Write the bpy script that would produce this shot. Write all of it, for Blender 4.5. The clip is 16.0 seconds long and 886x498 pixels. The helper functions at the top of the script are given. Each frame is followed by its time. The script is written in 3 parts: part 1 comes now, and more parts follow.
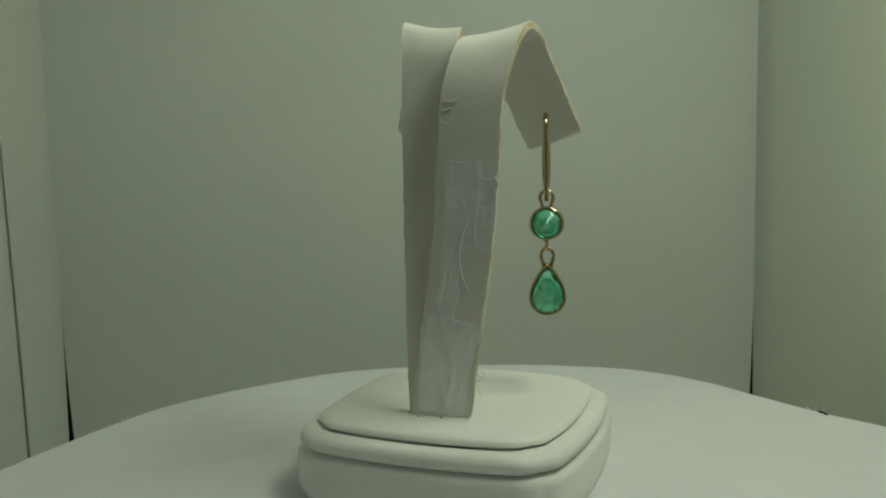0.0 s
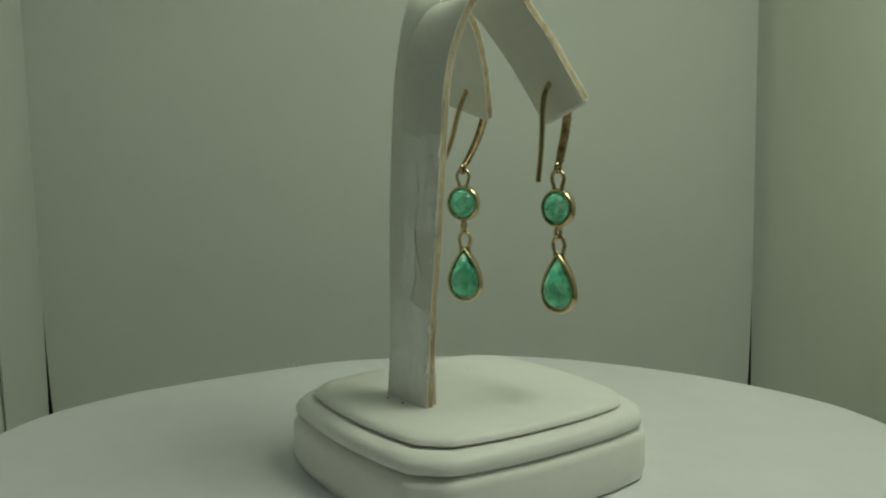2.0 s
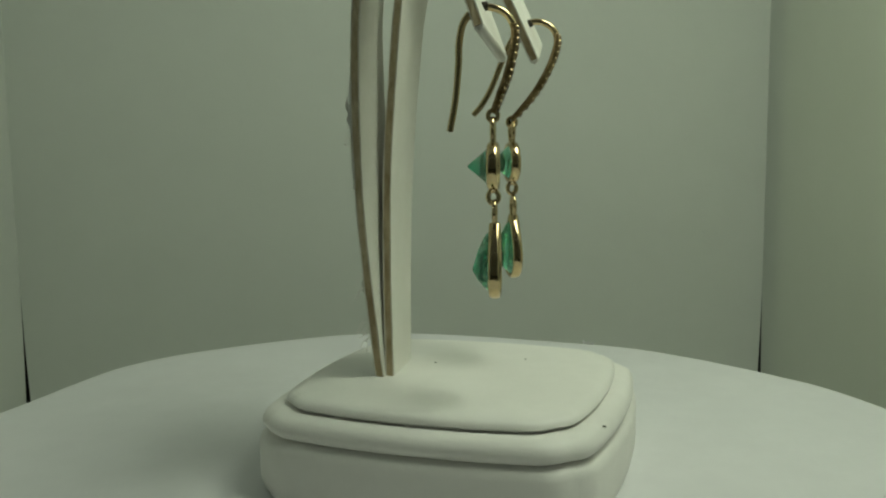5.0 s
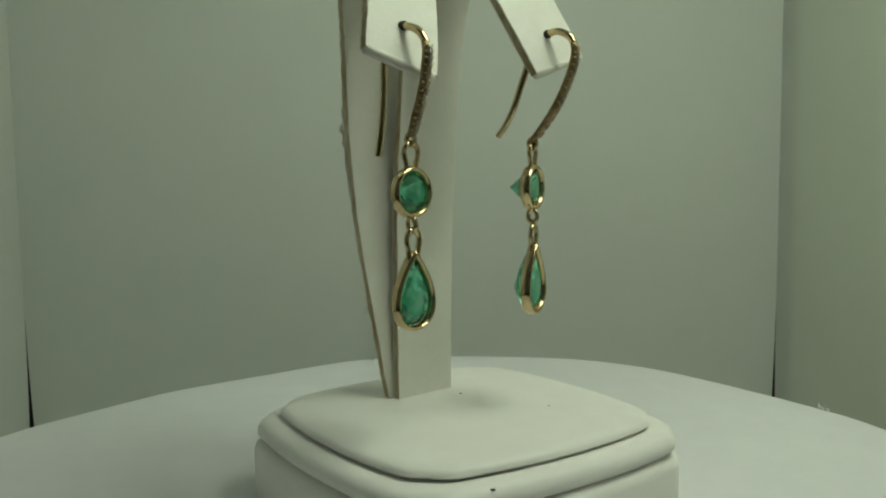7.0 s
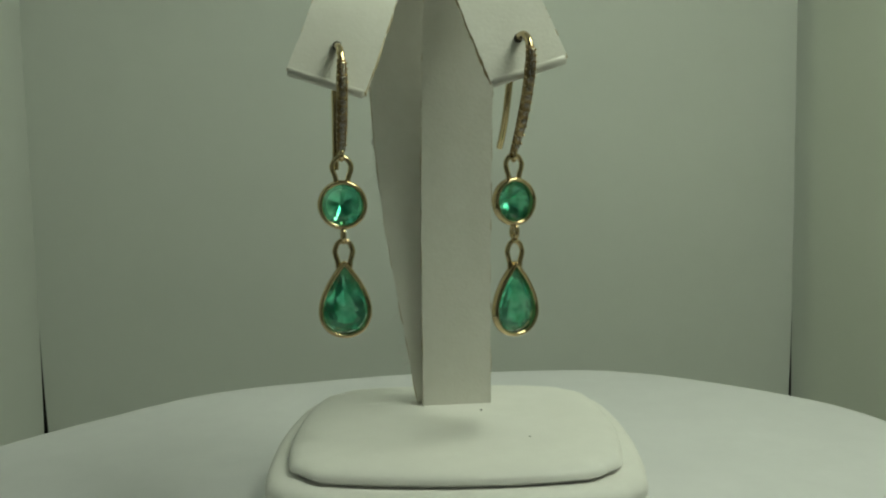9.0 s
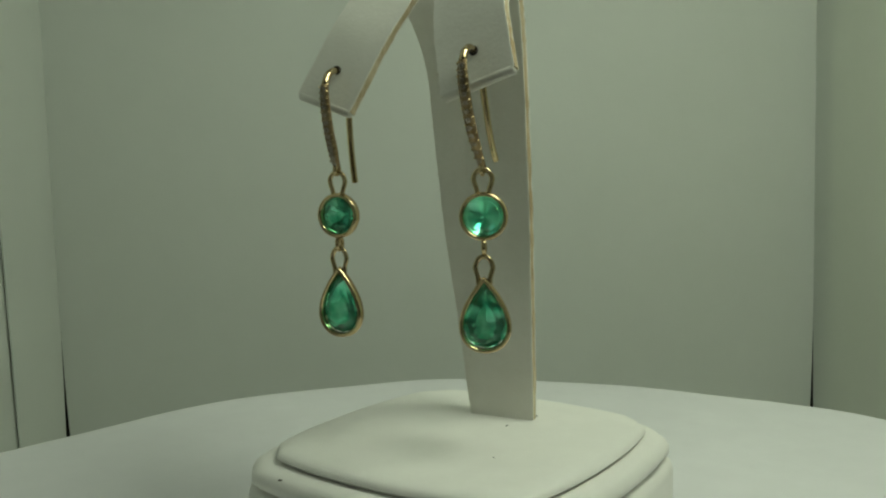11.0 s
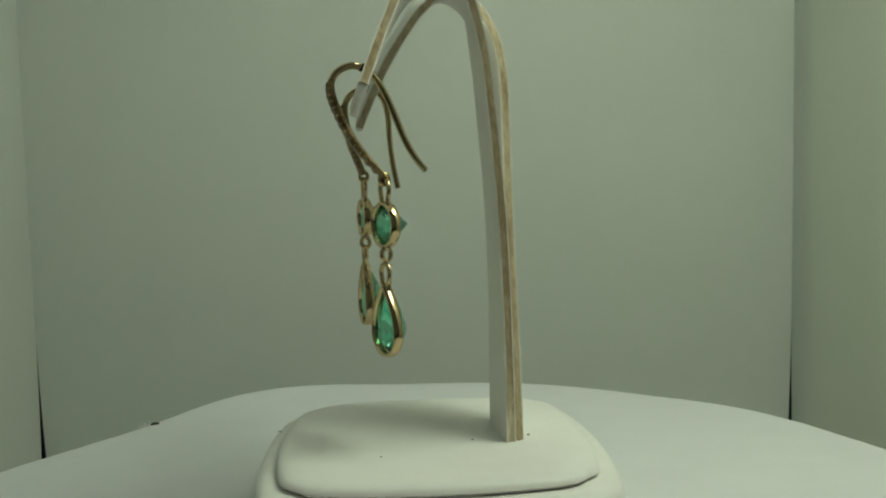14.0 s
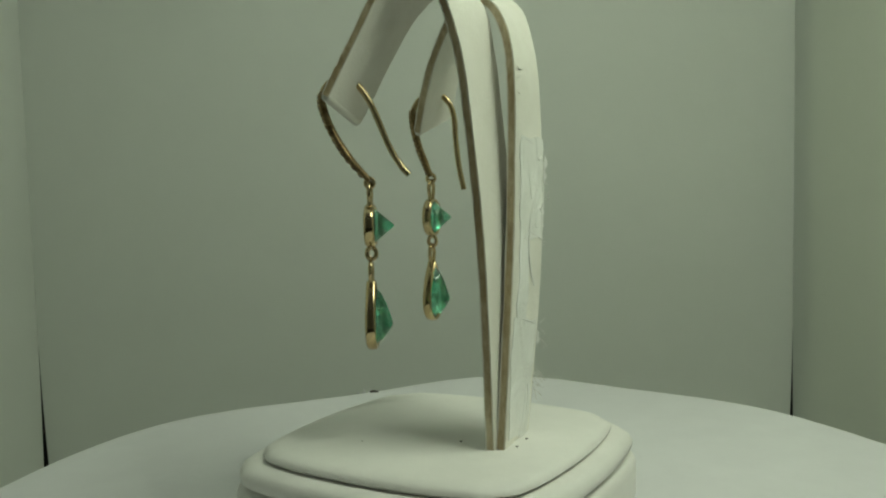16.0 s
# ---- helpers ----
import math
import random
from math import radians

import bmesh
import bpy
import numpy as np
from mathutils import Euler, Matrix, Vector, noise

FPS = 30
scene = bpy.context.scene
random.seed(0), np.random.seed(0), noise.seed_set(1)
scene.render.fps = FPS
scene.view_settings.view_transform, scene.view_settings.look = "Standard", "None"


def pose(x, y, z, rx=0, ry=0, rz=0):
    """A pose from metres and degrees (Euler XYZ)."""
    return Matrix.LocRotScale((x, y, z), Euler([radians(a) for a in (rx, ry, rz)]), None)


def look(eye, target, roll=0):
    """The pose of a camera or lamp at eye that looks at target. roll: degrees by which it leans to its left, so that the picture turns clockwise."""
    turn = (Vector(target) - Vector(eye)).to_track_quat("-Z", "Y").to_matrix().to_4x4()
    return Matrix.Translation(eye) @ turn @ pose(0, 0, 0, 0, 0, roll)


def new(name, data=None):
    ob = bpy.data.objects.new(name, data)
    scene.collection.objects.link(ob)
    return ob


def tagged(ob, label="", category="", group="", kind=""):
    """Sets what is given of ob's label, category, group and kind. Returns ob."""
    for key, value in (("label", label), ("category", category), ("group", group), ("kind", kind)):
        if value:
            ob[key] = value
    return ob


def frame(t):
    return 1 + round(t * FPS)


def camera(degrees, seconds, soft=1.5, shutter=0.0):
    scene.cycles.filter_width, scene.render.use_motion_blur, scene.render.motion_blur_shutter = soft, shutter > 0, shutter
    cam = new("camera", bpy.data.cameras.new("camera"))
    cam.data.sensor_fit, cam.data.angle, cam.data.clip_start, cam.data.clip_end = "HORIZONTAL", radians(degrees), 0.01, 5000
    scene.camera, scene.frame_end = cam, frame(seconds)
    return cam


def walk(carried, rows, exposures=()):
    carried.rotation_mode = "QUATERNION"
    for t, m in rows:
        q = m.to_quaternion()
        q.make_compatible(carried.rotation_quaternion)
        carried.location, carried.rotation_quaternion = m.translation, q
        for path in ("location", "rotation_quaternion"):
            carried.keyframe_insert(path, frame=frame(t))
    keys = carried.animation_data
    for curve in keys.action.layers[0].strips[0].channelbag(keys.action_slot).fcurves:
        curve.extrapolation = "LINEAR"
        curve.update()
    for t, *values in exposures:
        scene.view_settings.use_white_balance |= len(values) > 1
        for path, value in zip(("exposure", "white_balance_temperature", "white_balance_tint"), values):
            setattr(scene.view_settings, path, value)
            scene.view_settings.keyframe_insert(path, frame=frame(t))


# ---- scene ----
U = 0.0115          # one unit of the plan in metres (1.15 cm); z = 0 of the plan is the top of the stand's pad
FLOOR = 1.27        # height of the pad's top over the paper, in units
cam = camera(52.4, 16.0, soft=2.1)

# The path: seconds, eye, target (in units of the plan), roll.
PATH = [
    (0, (-0.100, -14.377, 4.242), (-0.072, -4.444, 3.085), -1.30),
    (0.5, (-0.094, -14.171, 4.131), (-0.060, -4.231, 3.039), -1.36),
    (1, (-0.063, -13.971, 3.964), (-0.013, -4.033, 2.849), -1.10),
    (1.5, (-0.016, -13.800, 3.895), (0.020, -3.865, 2.758), -1.17),
    (2, (-0.004, -13.648, 3.898), (0.084, -3.720, 2.703), -1.05),
    (2.5, (0.003, -13.321, 3.721), (0.181, -3.409, 2.419), -1.11),
    (3, (0.057, -13.011, 3.475), (0.187, -3.097, 2.176), -0.82),
    (3.5, (0.129, -12.755, 3.295), (0.230, -2.834, 2.046), -0.76),
    (4, (0.221, -12.607, 3.138), (0.318, -2.683, 1.916), -0.71),
    (6.5, (-0.004, -12.092, 3.276), (0.039, -2.150, 2.199), -0.78),
    (7, (0.036, -12.028, 3.247), (0.058, -2.079, 2.248), -0.72),
    (7.5, (0.063, -12.080, 3.313), (0.012, -2.126, 2.354), -0.60),
    (8, (0.112, -12.069, 3.341), (-0.034, -2.114, 2.402), -0.58),
    (8.5, (0.094, -12.050, 3.346), (-0.095, -2.096, 2.406), -0.73),
    (9, (-0.009, -11.949, 3.338), (-0.113, -1.994, 2.391), -1.05),
    (11.5, (-0.227, -11.955, 3.483), (-0.480, -1.998, 2.599), -1.58),
    (12, (-0.183, -12.008, 3.445), (-0.362, -2.039, 2.670), -1.59),
    (12.5, (-0.243, -11.918, 3.321), (-0.280, -1.947, 2.497), -1.13),
    (13, (-0.245, -11.871, 3.355), (-0.244, -1.900, 2.494), -1.28),
    (13.5, (-0.321, -11.854, 3.387), (-0.284, -1.885, 2.566), -1.18),
    (14, (-0.316, -11.899, 3.460), (-0.307, -1.933, 2.643), -1.29),
    (14.5, (-0.390, -12.037, 3.444), (-0.378, -2.070, 2.624), -1.03),
    (15, (-0.312, -12.087, 3.542), (-0.346, -2.125, 2.672), -1.07),
    (15.5, (-0.325, -12.004, 3.592), (-0.379, -2.043, 2.711), -1.37),
    (16, (-0.365, -11.934, 3.490), (-0.355, -1.967, 2.686), -1.35),
]
TURN = [(0, 158.0), (0.5, 149.3), (1, 140.6), (1.5, 131.9), (2, 123.3), (2.5, 114.6), (3, 105.9), (3.5, 97.2), (4, 88.4), (6.5, 44.0), (7, 35.1), (7.5, 26.2), (8, 17.4), (8.5, 8.7), (9, 0.0), (11.5, -43.0), (12, -51.6), (12.5, -60.2), (13, -68.7), (13.5, -77.3), (14, -85.9), (14.5, -94.4), (15, -103.0), (15.5, -111.6), (16, -120.1)]


def up(p):
    """A place of the plan in metres, with the paper's top at z = 0."""
    return Vector((p[0] * U, p[1] * U, (p[2] + FLOOR) * U))


EXPOSURE = [(0, -0.20), (3.5, -0.19), (7, -0.06), (9, -0.06), (12.5, 0.04), (14.5, 0.03), (16, -0.05)]
walk(cam, [(t, look(up(e), up(g), roll)) for t, e, g, roll in PATH], EXPOSURE)

# ---------------------------------------------------------------- light
world = bpy.data.worlds.new("world")
scene.world = world
world.use_nodes = True
bg = world.node_tree.nodes["Background"]
bg.inputs["Color"].default_value = (0.80, 0.95, 0.78, 1)
bg.inputs["Strength"].default_value = 0.06


def area(name, eye, target, size, power, colour):
    data = bpy.data.lights.new(name, "AREA")
    data.shape, data.size, data.energy, data.color = "DISK", size * U, power, colour
    ob = new(name, data)
    ob.matrix_world = look(up(eye), up(target))
    return ob


area("booth_lamp", (9.5, -2.6, 16.6), (0.6, 2.0, 0.0), 11.0, 0.392, (0.888, 1.0, 0.775))
area("booth_lamp", (-8.0, 1.0, 17.5), (-1.0, 5.0, 0.0), 7.0, 0.007, (0.76, 1.0, 0.95))
# unseen fill added outside, brightens the right wall through its fabric
area("right_wall_fill", (20.0, 4.0, 7.0), (10.0, 11.0, 4.0), 12.0, 0.52, (0.97, 1.0, 0.72))


# ---------------------------------------------------------------- materials
def material(name, colour, rough=0.5, metal=0.0, second=None, scale=300.0, bump=0.0, bump_scale=900.0, spec=0.5, stretch=(1, 1, 1), big=None):
    """A principled material with mottling at two scales and a fine relief. Scales are per metre."""
    m = bpy.data.materials.new(name)
    m.use_nodes = True
    nt = m.node_tree
    p = nt.nodes["Principled BSDF"]
    p.inputs["Roughness"].default_value = rough
    p.inputs["Metallic"].default_value = metal
    p.inputs["Specular IOR Level"].default_value = spec
    p.inputs["Base Color"].default_value = (*colour, 1)
    coord = nt.nodes.new("ShaderNodeTexCoord")
    mapping = nt.nodes.new("ShaderNodeMapping")
    mapping.inputs["Scale"].default_value = stretch
    nt.links.new(coord.outputs["Object"], mapping.inputs["Vector"])
    if second:
        fine = nt.nodes.new("ShaderNodeTexNoise")
        fine.inputs["Scale"].default_value = scale
        fine.inputs["Detail"].default_value = 6
        fine.inputs["Roughness"].default_value = 0.65
        coarse = nt.nodes.new("ShaderNodeTexNoise")
        coarse.inputs["Scale"].default_value = big or scale * 0.17
        coarse.inputs["Detail"].default_value = 2
        both = nt.nodes.new("ShaderNodeMath")
        both.operation = "MULTIPLY"
        for n in (fine, coarse):
            nt.links.new(mapping.outputs["Vector"], n.inputs["Vector"])
        nt.links.new(fine.outputs["Fac"], both.inputs[0])
        nt.links.new(coarse.outputs["Fac"], both.inputs[1])
        ramp = nt.nodes.new("ShaderNodeValToRGB")
        ramp.color_ramp.elements[0].position, ramp.color_ramp.elements[1].position = 0.12, 0.42
        ramp.color_ramp.elements[0].color, ramp.color_ramp.elements[1].color = (*second, 1), (*colour, 1)
        nt.links.new(both.outputs[0], ramp.inputs["Fac"])
        nt.links.new(ramp.outputs["Color"], p.inputs["Base Color"])
    if bump:
        relief = nt.nodes.new("ShaderNodeTexNoise")
        relief.inputs["Scale"].default_value = bump_scale
        relief.inputs["Detail"].default_value = 4
        nt.links.new(mapping.outputs["Vector"], relief.inputs["Vector"])
        b = nt.nodes.new("ShaderNodeBump")
        b.inputs["Strength"].default_value = bump
        b.inputs["Distance"].default_value = 0.0003
        nt.links.new(relief.outputs["Fac"], b.inputs["Height"])
        nt.links.new(b.outputs["Normal"], p.inputs["Normal"])
    return m


LEATHER = material("leatherette", (0.85, 0.83, 0.80), 0.48, second=(0.80, 0.78, 0.75), scale=260, bump=0.09, bump_scale=2200)
# darker, warmer leatherette for the bent strips and their blisters
LEATHER_STRIP = material("strip_leatherette", (0.81, 0.79, 0.735), 0.5, second=(0.75, 0.73, 0.665), scale=420, bump=0.16, bump_scale=1900)
CARD = material("raw_card", (0.70, 0.61, 0.43), 0.9, second=(0.32, 0.23, 0.12), scale=900, bump=0.8, bump_scale=2200, stretch=(1, 1, 0.35))
PAPER = material("paper", (0.75, 0.745, 0.765), 0.75, second=(0.70, 0.695, 0.715), scale=120, bump=0.12, bump_scale=700)
CLOTH = material("booth_fabric", (0.84, 0.86, 0.822), 0.8, second=(0.80, 0.82, 0.782), scale=40, bump=0.15, bump_scale=500)


def translucent(m, share):
    """Lets part of the light through a fabric."""
    nt = m.node_tree
    out, p = nt.nodes["Material Output"], nt.nodes["Principled BSDF"]
    tr = nt.nodes.new("ShaderNodeBsdfTranslucent")
    tr.inputs["Color"].default_value = (0.62, 0.66, 0.55, 1)
    mix = nt.nodes.new("ShaderNodeMixShader")
    mix.inputs[0].default_value = share
    nt.links.new(p.outputs[0], mix.inputs[1])
    nt.links.new(tr.outputs[0], mix.inputs[2])
    nt.links.new(mix.outputs[0], out.inputs["Surface"])


translucent(CLOTH, 0.2)
DARK = material("dark_plastic", (0.03, 0.03, 0.03), 0.5, second=(0.02, 0.02, 0.02), scale=300, bump=0.1)
TABLETOP = material("dark_worktop", (0.10, 0.09, 0.08), 0.5, second=(0.07, 0.06, 0.05), scale=60)
GOLD = material("yellow_gold", (0.64, 0.51, 0.30), 0.12, 1.0, second=(0.50, 0.385, 0.215), scale=900, bump=0.05, bump_scale=900)
SILVER_GOLD = material("pave_gold", (0.50, 0.37, 0.20), 0.28, 1.0, second=(0.13, 0.08, 0.035), scale=2500, bump=0.5, bump_scale=3000)
# colours the dirt specks, and the shade in the flaps' pierced holes
DIRT_AND_HOLE = material("dark_speck_and_hole", (0.05, 0.04, 0.03), 0.8)


def glass(name, colour, ior, rough=0.02, inner=None):
    m = bpy.data.materials.new(name)
    m.use_nodes = True
    nt = m.node_tree
    p = nt.nodes["Principled BSDF"]
    p.inputs["Base Color"].default_value = (*colour, 1)
    p.inputs["Roughness"].default_value = rough
    p.inputs["IOR"].default_value = ior
    p.inputs["Transmission Weight"].default_value = 1.0
    if inner:
        coord = nt.nodes.new("ShaderNodeTexCoord")
        n = nt.nodes.new("ShaderNodeTexNoise")
        n.inputs["Scale"].default_value = 330
        n.inputs["Detail"].default_value = 3
        ramp = nt.nodes.new("ShaderNodeValToRGB")
        ramp.color_ramp.elements[0].position, ramp.color_ramp.elements[1].position = 0.36, 0.48
        ramp.color_ramp.elements[0].color, ramp.color_ramp.elements[1].color = (*inner, 1), (*colour, 1)
        milky = ramp.color_ramp.elements.new(0.66)
        milky.color = (0.42, 0.90, 0.70, 1)
        nt.links.new(coord.outputs["Object"], n.inputs["Vector"])
        nt.links.new(n.outputs["Fac"], ramp.inputs["Fac"])
        nt.links.new(ramp.outputs["Color"], p.inputs["Base Color"])
        p.inputs["Transmission Weight"].default_value = 0.90
    return m


EMERALD = glass("emerald", (0.16, 0.79, 0.50), 1.57, 0.015, (0.012, 0.32, 0.17))
DIAMOND = glass("diamond", (0.74, 0.65, 0.54), 2.2, 0.04)
DIAMOND.node_tree.nodes["Principled BSDF"].inputs["Transmission Weight"].default_value = 0.8


def tape_material():
    m = bpy.data.materials.new("clear_tape")
    m.use_nodes = True
    nt = m.node_tree
    p = nt.nodes["Principled BSDF"]
    p.inputs["Base Color"].default_value = (0.78, 0.78, 0.75, 1)
    p.inputs["Roughness"].default_value = 0.22
    p.inputs["Specular IOR Level"].default_value = 0.9
    coord = nt.nodes.new("ShaderNodeTexCoord")
    n = nt.nodes.new("ShaderNodeTexNoise")
    n.inputs["Scale"].default_value, n.inputs["Detail"].default_value, n.inputs["Distortion"].default_value = 130, 3, 0.8
    nt.links.new(coord.outputs["Object"], n.inputs["Vector"])
    b = nt.nodes.new("ShaderNodeBump")
    b.inputs["Strength"].default_value, b.inputs["Distance"].default_value = 0.85, 0.0006
    nt.links.new(n.outputs["Fac"], b.inputs["Height"])
    nt.links.new(b.outputs["Normal"], p.inputs["Normal"])
    ramp = nt.nodes.new("ShaderNodeValToRGB")
    ramp.color_ramp.elements[0].position, ramp.color_ramp.elements[1].position = 0.35, 0.7
    ramp.color_ramp.elements[0].color, ramp.color_ramp.elements[1].color = (0.84, 0.84, 0.81, 1), (0.95, 0.95, 0.93, 1)
    nt.links.new(n.outputs["Fac"], ramp.inputs["Fac"])
    nt.links.new(ramp.outputs["Color"], p.inputs["Base Color"])
    return m


TAPE = tape_material()


# ---------------------------------------------------------------- building helpers
def thing(name, at, label, category, group=""):
    """An Empty at a place of the plan, which carries the parts of a thing."""
    ob = tagged(new(name), label, category, group)
    ob.empty_display_size = 0.005
    ob.matrix_world = Matrix.Translation(up(at))
    ob["plan"] = [float(v) for v in at]
    return ob


def part(name, verts, faces, mat, parent=None, label="", smooth=True, origin=None):
    """One mesh from places of the plan, under a thing or a part, or by itself."""
    o = Vector(origin) if origin is not None else Vector(parent["plan"])
    me = bpy.data.meshes.new(name)
    me.from_pydata([tuple((Vector(v) - o) * U) for v in verts], [], faces)
    me.materials.append(mat)
    if smooth:
        me.shade_smooth()
        me.set_sharp_from_angle(angle=radians(62))
    me.update()
    ob = new(name, me)
    ob["plan"] = [float(v) for v in o]
    if parent is not None:
        ob.parent = parent
    else:
        ob.matrix_world = Matrix.Translation(up(o))
    if label:
        ob["label"] = label
    return ob


def mended(ob):
    """Outward normals."""
    bm = bmesh.new()
    bm.from_mesh(ob.data)
    bmesh.ops.recalc_face_normals(bm, faces=bm.faces)
    bm.to_mesh(ob.data)
    bm.free()
    return ob


def spline(points, n):
    """A smooth line through points, n steps between two."""
    p = [Vector(q) for q in points]
    p = [2 * p[0] - p[1]] + p + [2 * p[-1] - p[-2]]
    out = []
    for i in range(1, len(p) - 2):
        for k in range(n):
            t = k / n
            a, b, c, d = p[i - 1 : i + 3]
            out.append(0.5 * ((2 * b) + (c - a) * t + (2 * a - 5 * b + 4 * c - d) * t * t + (3 * b - a - 3 * c + d) * t**3))
    return out + [p[-2]]


def tube(line, radius, n=10, closed=False, flat=None, side=None):
    """A round bar along a line; radius a number or a function of 0..1; flat: the width along `side` over the radius."""
    line = [Vector(p) for p in line]
    m, verts, faces = len(line), [], []
    ref = Vector(side) if side is not None else Vector((0.31, 0.17, 0.93))
    for i, p in enumerate(line):
        a = line[(i - 1) % m] if closed or i else line[0]
        b = line[(i + 1) % m] if closed or i < m - 1 else line[-1]
        t = (b - a).normalized()
        u = (ref - t * ref.dot(t)).normalized()
        v = t.cross(u)
        r = radius(i / (m - 1)) if callable(radius) else radius
        w = (flat or 1.0) * r
        for k in range(n):
            g = 2 * math.pi * k / n
            verts.append(p + u * (w * math.cos(g)) + v * (r * math.sin(g)))
    for i in range(m if closed else m - 1):
        j = (i + 1) % m
        for k in range(n):
            l = (k + 1) % n
            faces.append((i * n + k, i * n + l, j * n + l, j * n + k))
    if not closed:
        faces.append(tuple(range(n - 1, -1, -1)))
        faces.append(tuple(range((m - 1) * n, m * n)))
    return verts, faces


def rings(loops, close_top=True, close_bottom=True):
    """A skin over loops of equal length, from the lowest to the highest."""
    n, verts, faces = len(loops[0]), [v for l in loops for v in l], []
    for i in range(len(loops) - 1):
        for k in range(n):
            l = (k + 1) % n
            faces.append((i * n + k, i * n + l, (i + 1) * n + l, (i + 1) * n + k))
    if close_bottom:
        faces.append(tuple(range(n - 1, -1, -1)))
    if close_top:
        faces.append(tuple(range((len(loops) - 1) * n, len(loops) * n)))
    return verts, faces


def rounded_square(half, radius, z, cx=-0.015, cy=-0.487, bow=0.25, n=12):
    """The outline of a square with round corners and sides that bow out a little."""
    out = []
    for c in range(4):
        for k in range(n + 1):
            a = math.pi / 2 * (c + k / n)
            x = (half - radius) * (1, -1, -1, 1)[c] + radius * math.cos(a)
            y = (half - radius) * (1, 1, -1, -1)[c] + radius * math.sin(a)
            out.append((x, y))
        for k in range(1, n):
            x0, y0 = (half - radius) * (1, -1, -1, 1)[c] + radius * math.cos(math.pi / 2 * (c + 1)), (half - radius) * (1, 1, -1, -1)[c] + radius * math.sin(math.pi / 2 * (c + 1))
            d = (c + 1) % 4
            x1, y1 = (half - radius) * (1, -1, -1, 1)[d] + radius * math.cos(math.pi / 2 * (c + 1)), (half - radius) * (1, 1, -1, -1)[d] + radius * math.sin(math.pi / 2 * (c + 1))
            t = k / n
            out.append((x0 + (x1 - x0) * t, y0 + (y1 - y0) * t))
    res = []
    for x, y in out:
        s = 1 + bow / half * (1 - min(1, min(abs(x), abs(y)) / half) ** 2)
        res.append(Vector((cx + x * s, cy + y * s, z)))
    return res


def tier(half, radius, profile):
    """A padded slab: profile of (inset, z) from the bottom to the top, then inwards over the top."""
    loops = [rounded_square(half - i, min(radius + 0.25 * i, 0.55 * (half - i)), z, bow=0.25 * (half - i) / half) for i, z in profile]
    return rings(loops)


# ---------------------------------------------------------------- the booth
BACK, LEFT, RIGHT, NEAR, LOW, HIGH = 16.0, -13.1, 10.58, -9.0, -7.5, 20.0


def panel(name, origin, along, length, bottom, top, mat, label, thick, bow=0.0, gap0=0.0, gap1=0.0, lean=0.0, lean_both=False, side=1, nx=24, nz=24):
    """A standing cloth panel with thickness; bow bends it, gaps draw its lower corners in."""
    d = Vector(along).normalized()
    nrm = Vector((-d.y, d.x, 0)) * side
    verts, faces = [], []
    for layer in (0, 1):
        for j in range(nz + 1):
            v = j / nz
            z = bottom + (top - bottom) * v
            low = max(0.0, 1 - (z + 4.6) / 4.2) ** 2
            tilt = lean * (1 - v)
            a, b = gap0 * low + (tilt if lean_both else 0), length - gap1 * low + (0 if lean_both else tilt)
            for i in range(nx + 1):
                u = i / nx
                s = a + (b - a) * u
                o = nrm * (-thick * layer + bow * math.sin(math.pi * u) + 0.03 * math.sin(math.pi * u) * math.sin(5 * u + 3 * v))
                verts.append(Vector(origin) + d * s + o + Vector((0, 0, z)))
    w, base = nx + 1, (nx + 1) * (nz + 1)
    for j in range(nz):
        for i in range(nx):
            q = (j * w + i, j * w + i + 1, (j + 1) * w + i + 1, (j + 1) * w + i)
            faces.append(q)
            faces.append(tuple(base + k for k in reversed(q)))
    rim = [i for i in range(w)] + [j * w + nx for j in range(1, nz + 1)] + [nz * w + i for i in range(nx - 1, -1, -1)] + [j * w for j in range(nz - 1, 0, -1)]
    for k in range(len(rim)):
        a, b = rim[k], rim[(k + 1) % len(rim)]
        faces.append((a, base + a, base + b, b))
    ob = mended(part(name, verts, faces, mat, origin=(origin[0], origin[1], bottom)))
    return tagged(ob, label, "wall", kind="structure")


def slab(name, x0, x1, y0, y1, z0, z1, mat, label, category):
    verts = [(x, y, z) for z in (z0, z1) for y in (y0, y1) for x in (x0, x1)]
    faces = [(0, 2, 3, 1), (4, 5, 7, 6), (0, 1, 5, 4), (2, 6, 7, 3), (0, 4, 6, 2), (1, 3, 7, 5)]
    return tagged(part(name, verts, faces, mat, origin=((x0 + x1) / 2, (y0 + y1) / 2, z0), smooth=False), label, category, kind="structure")


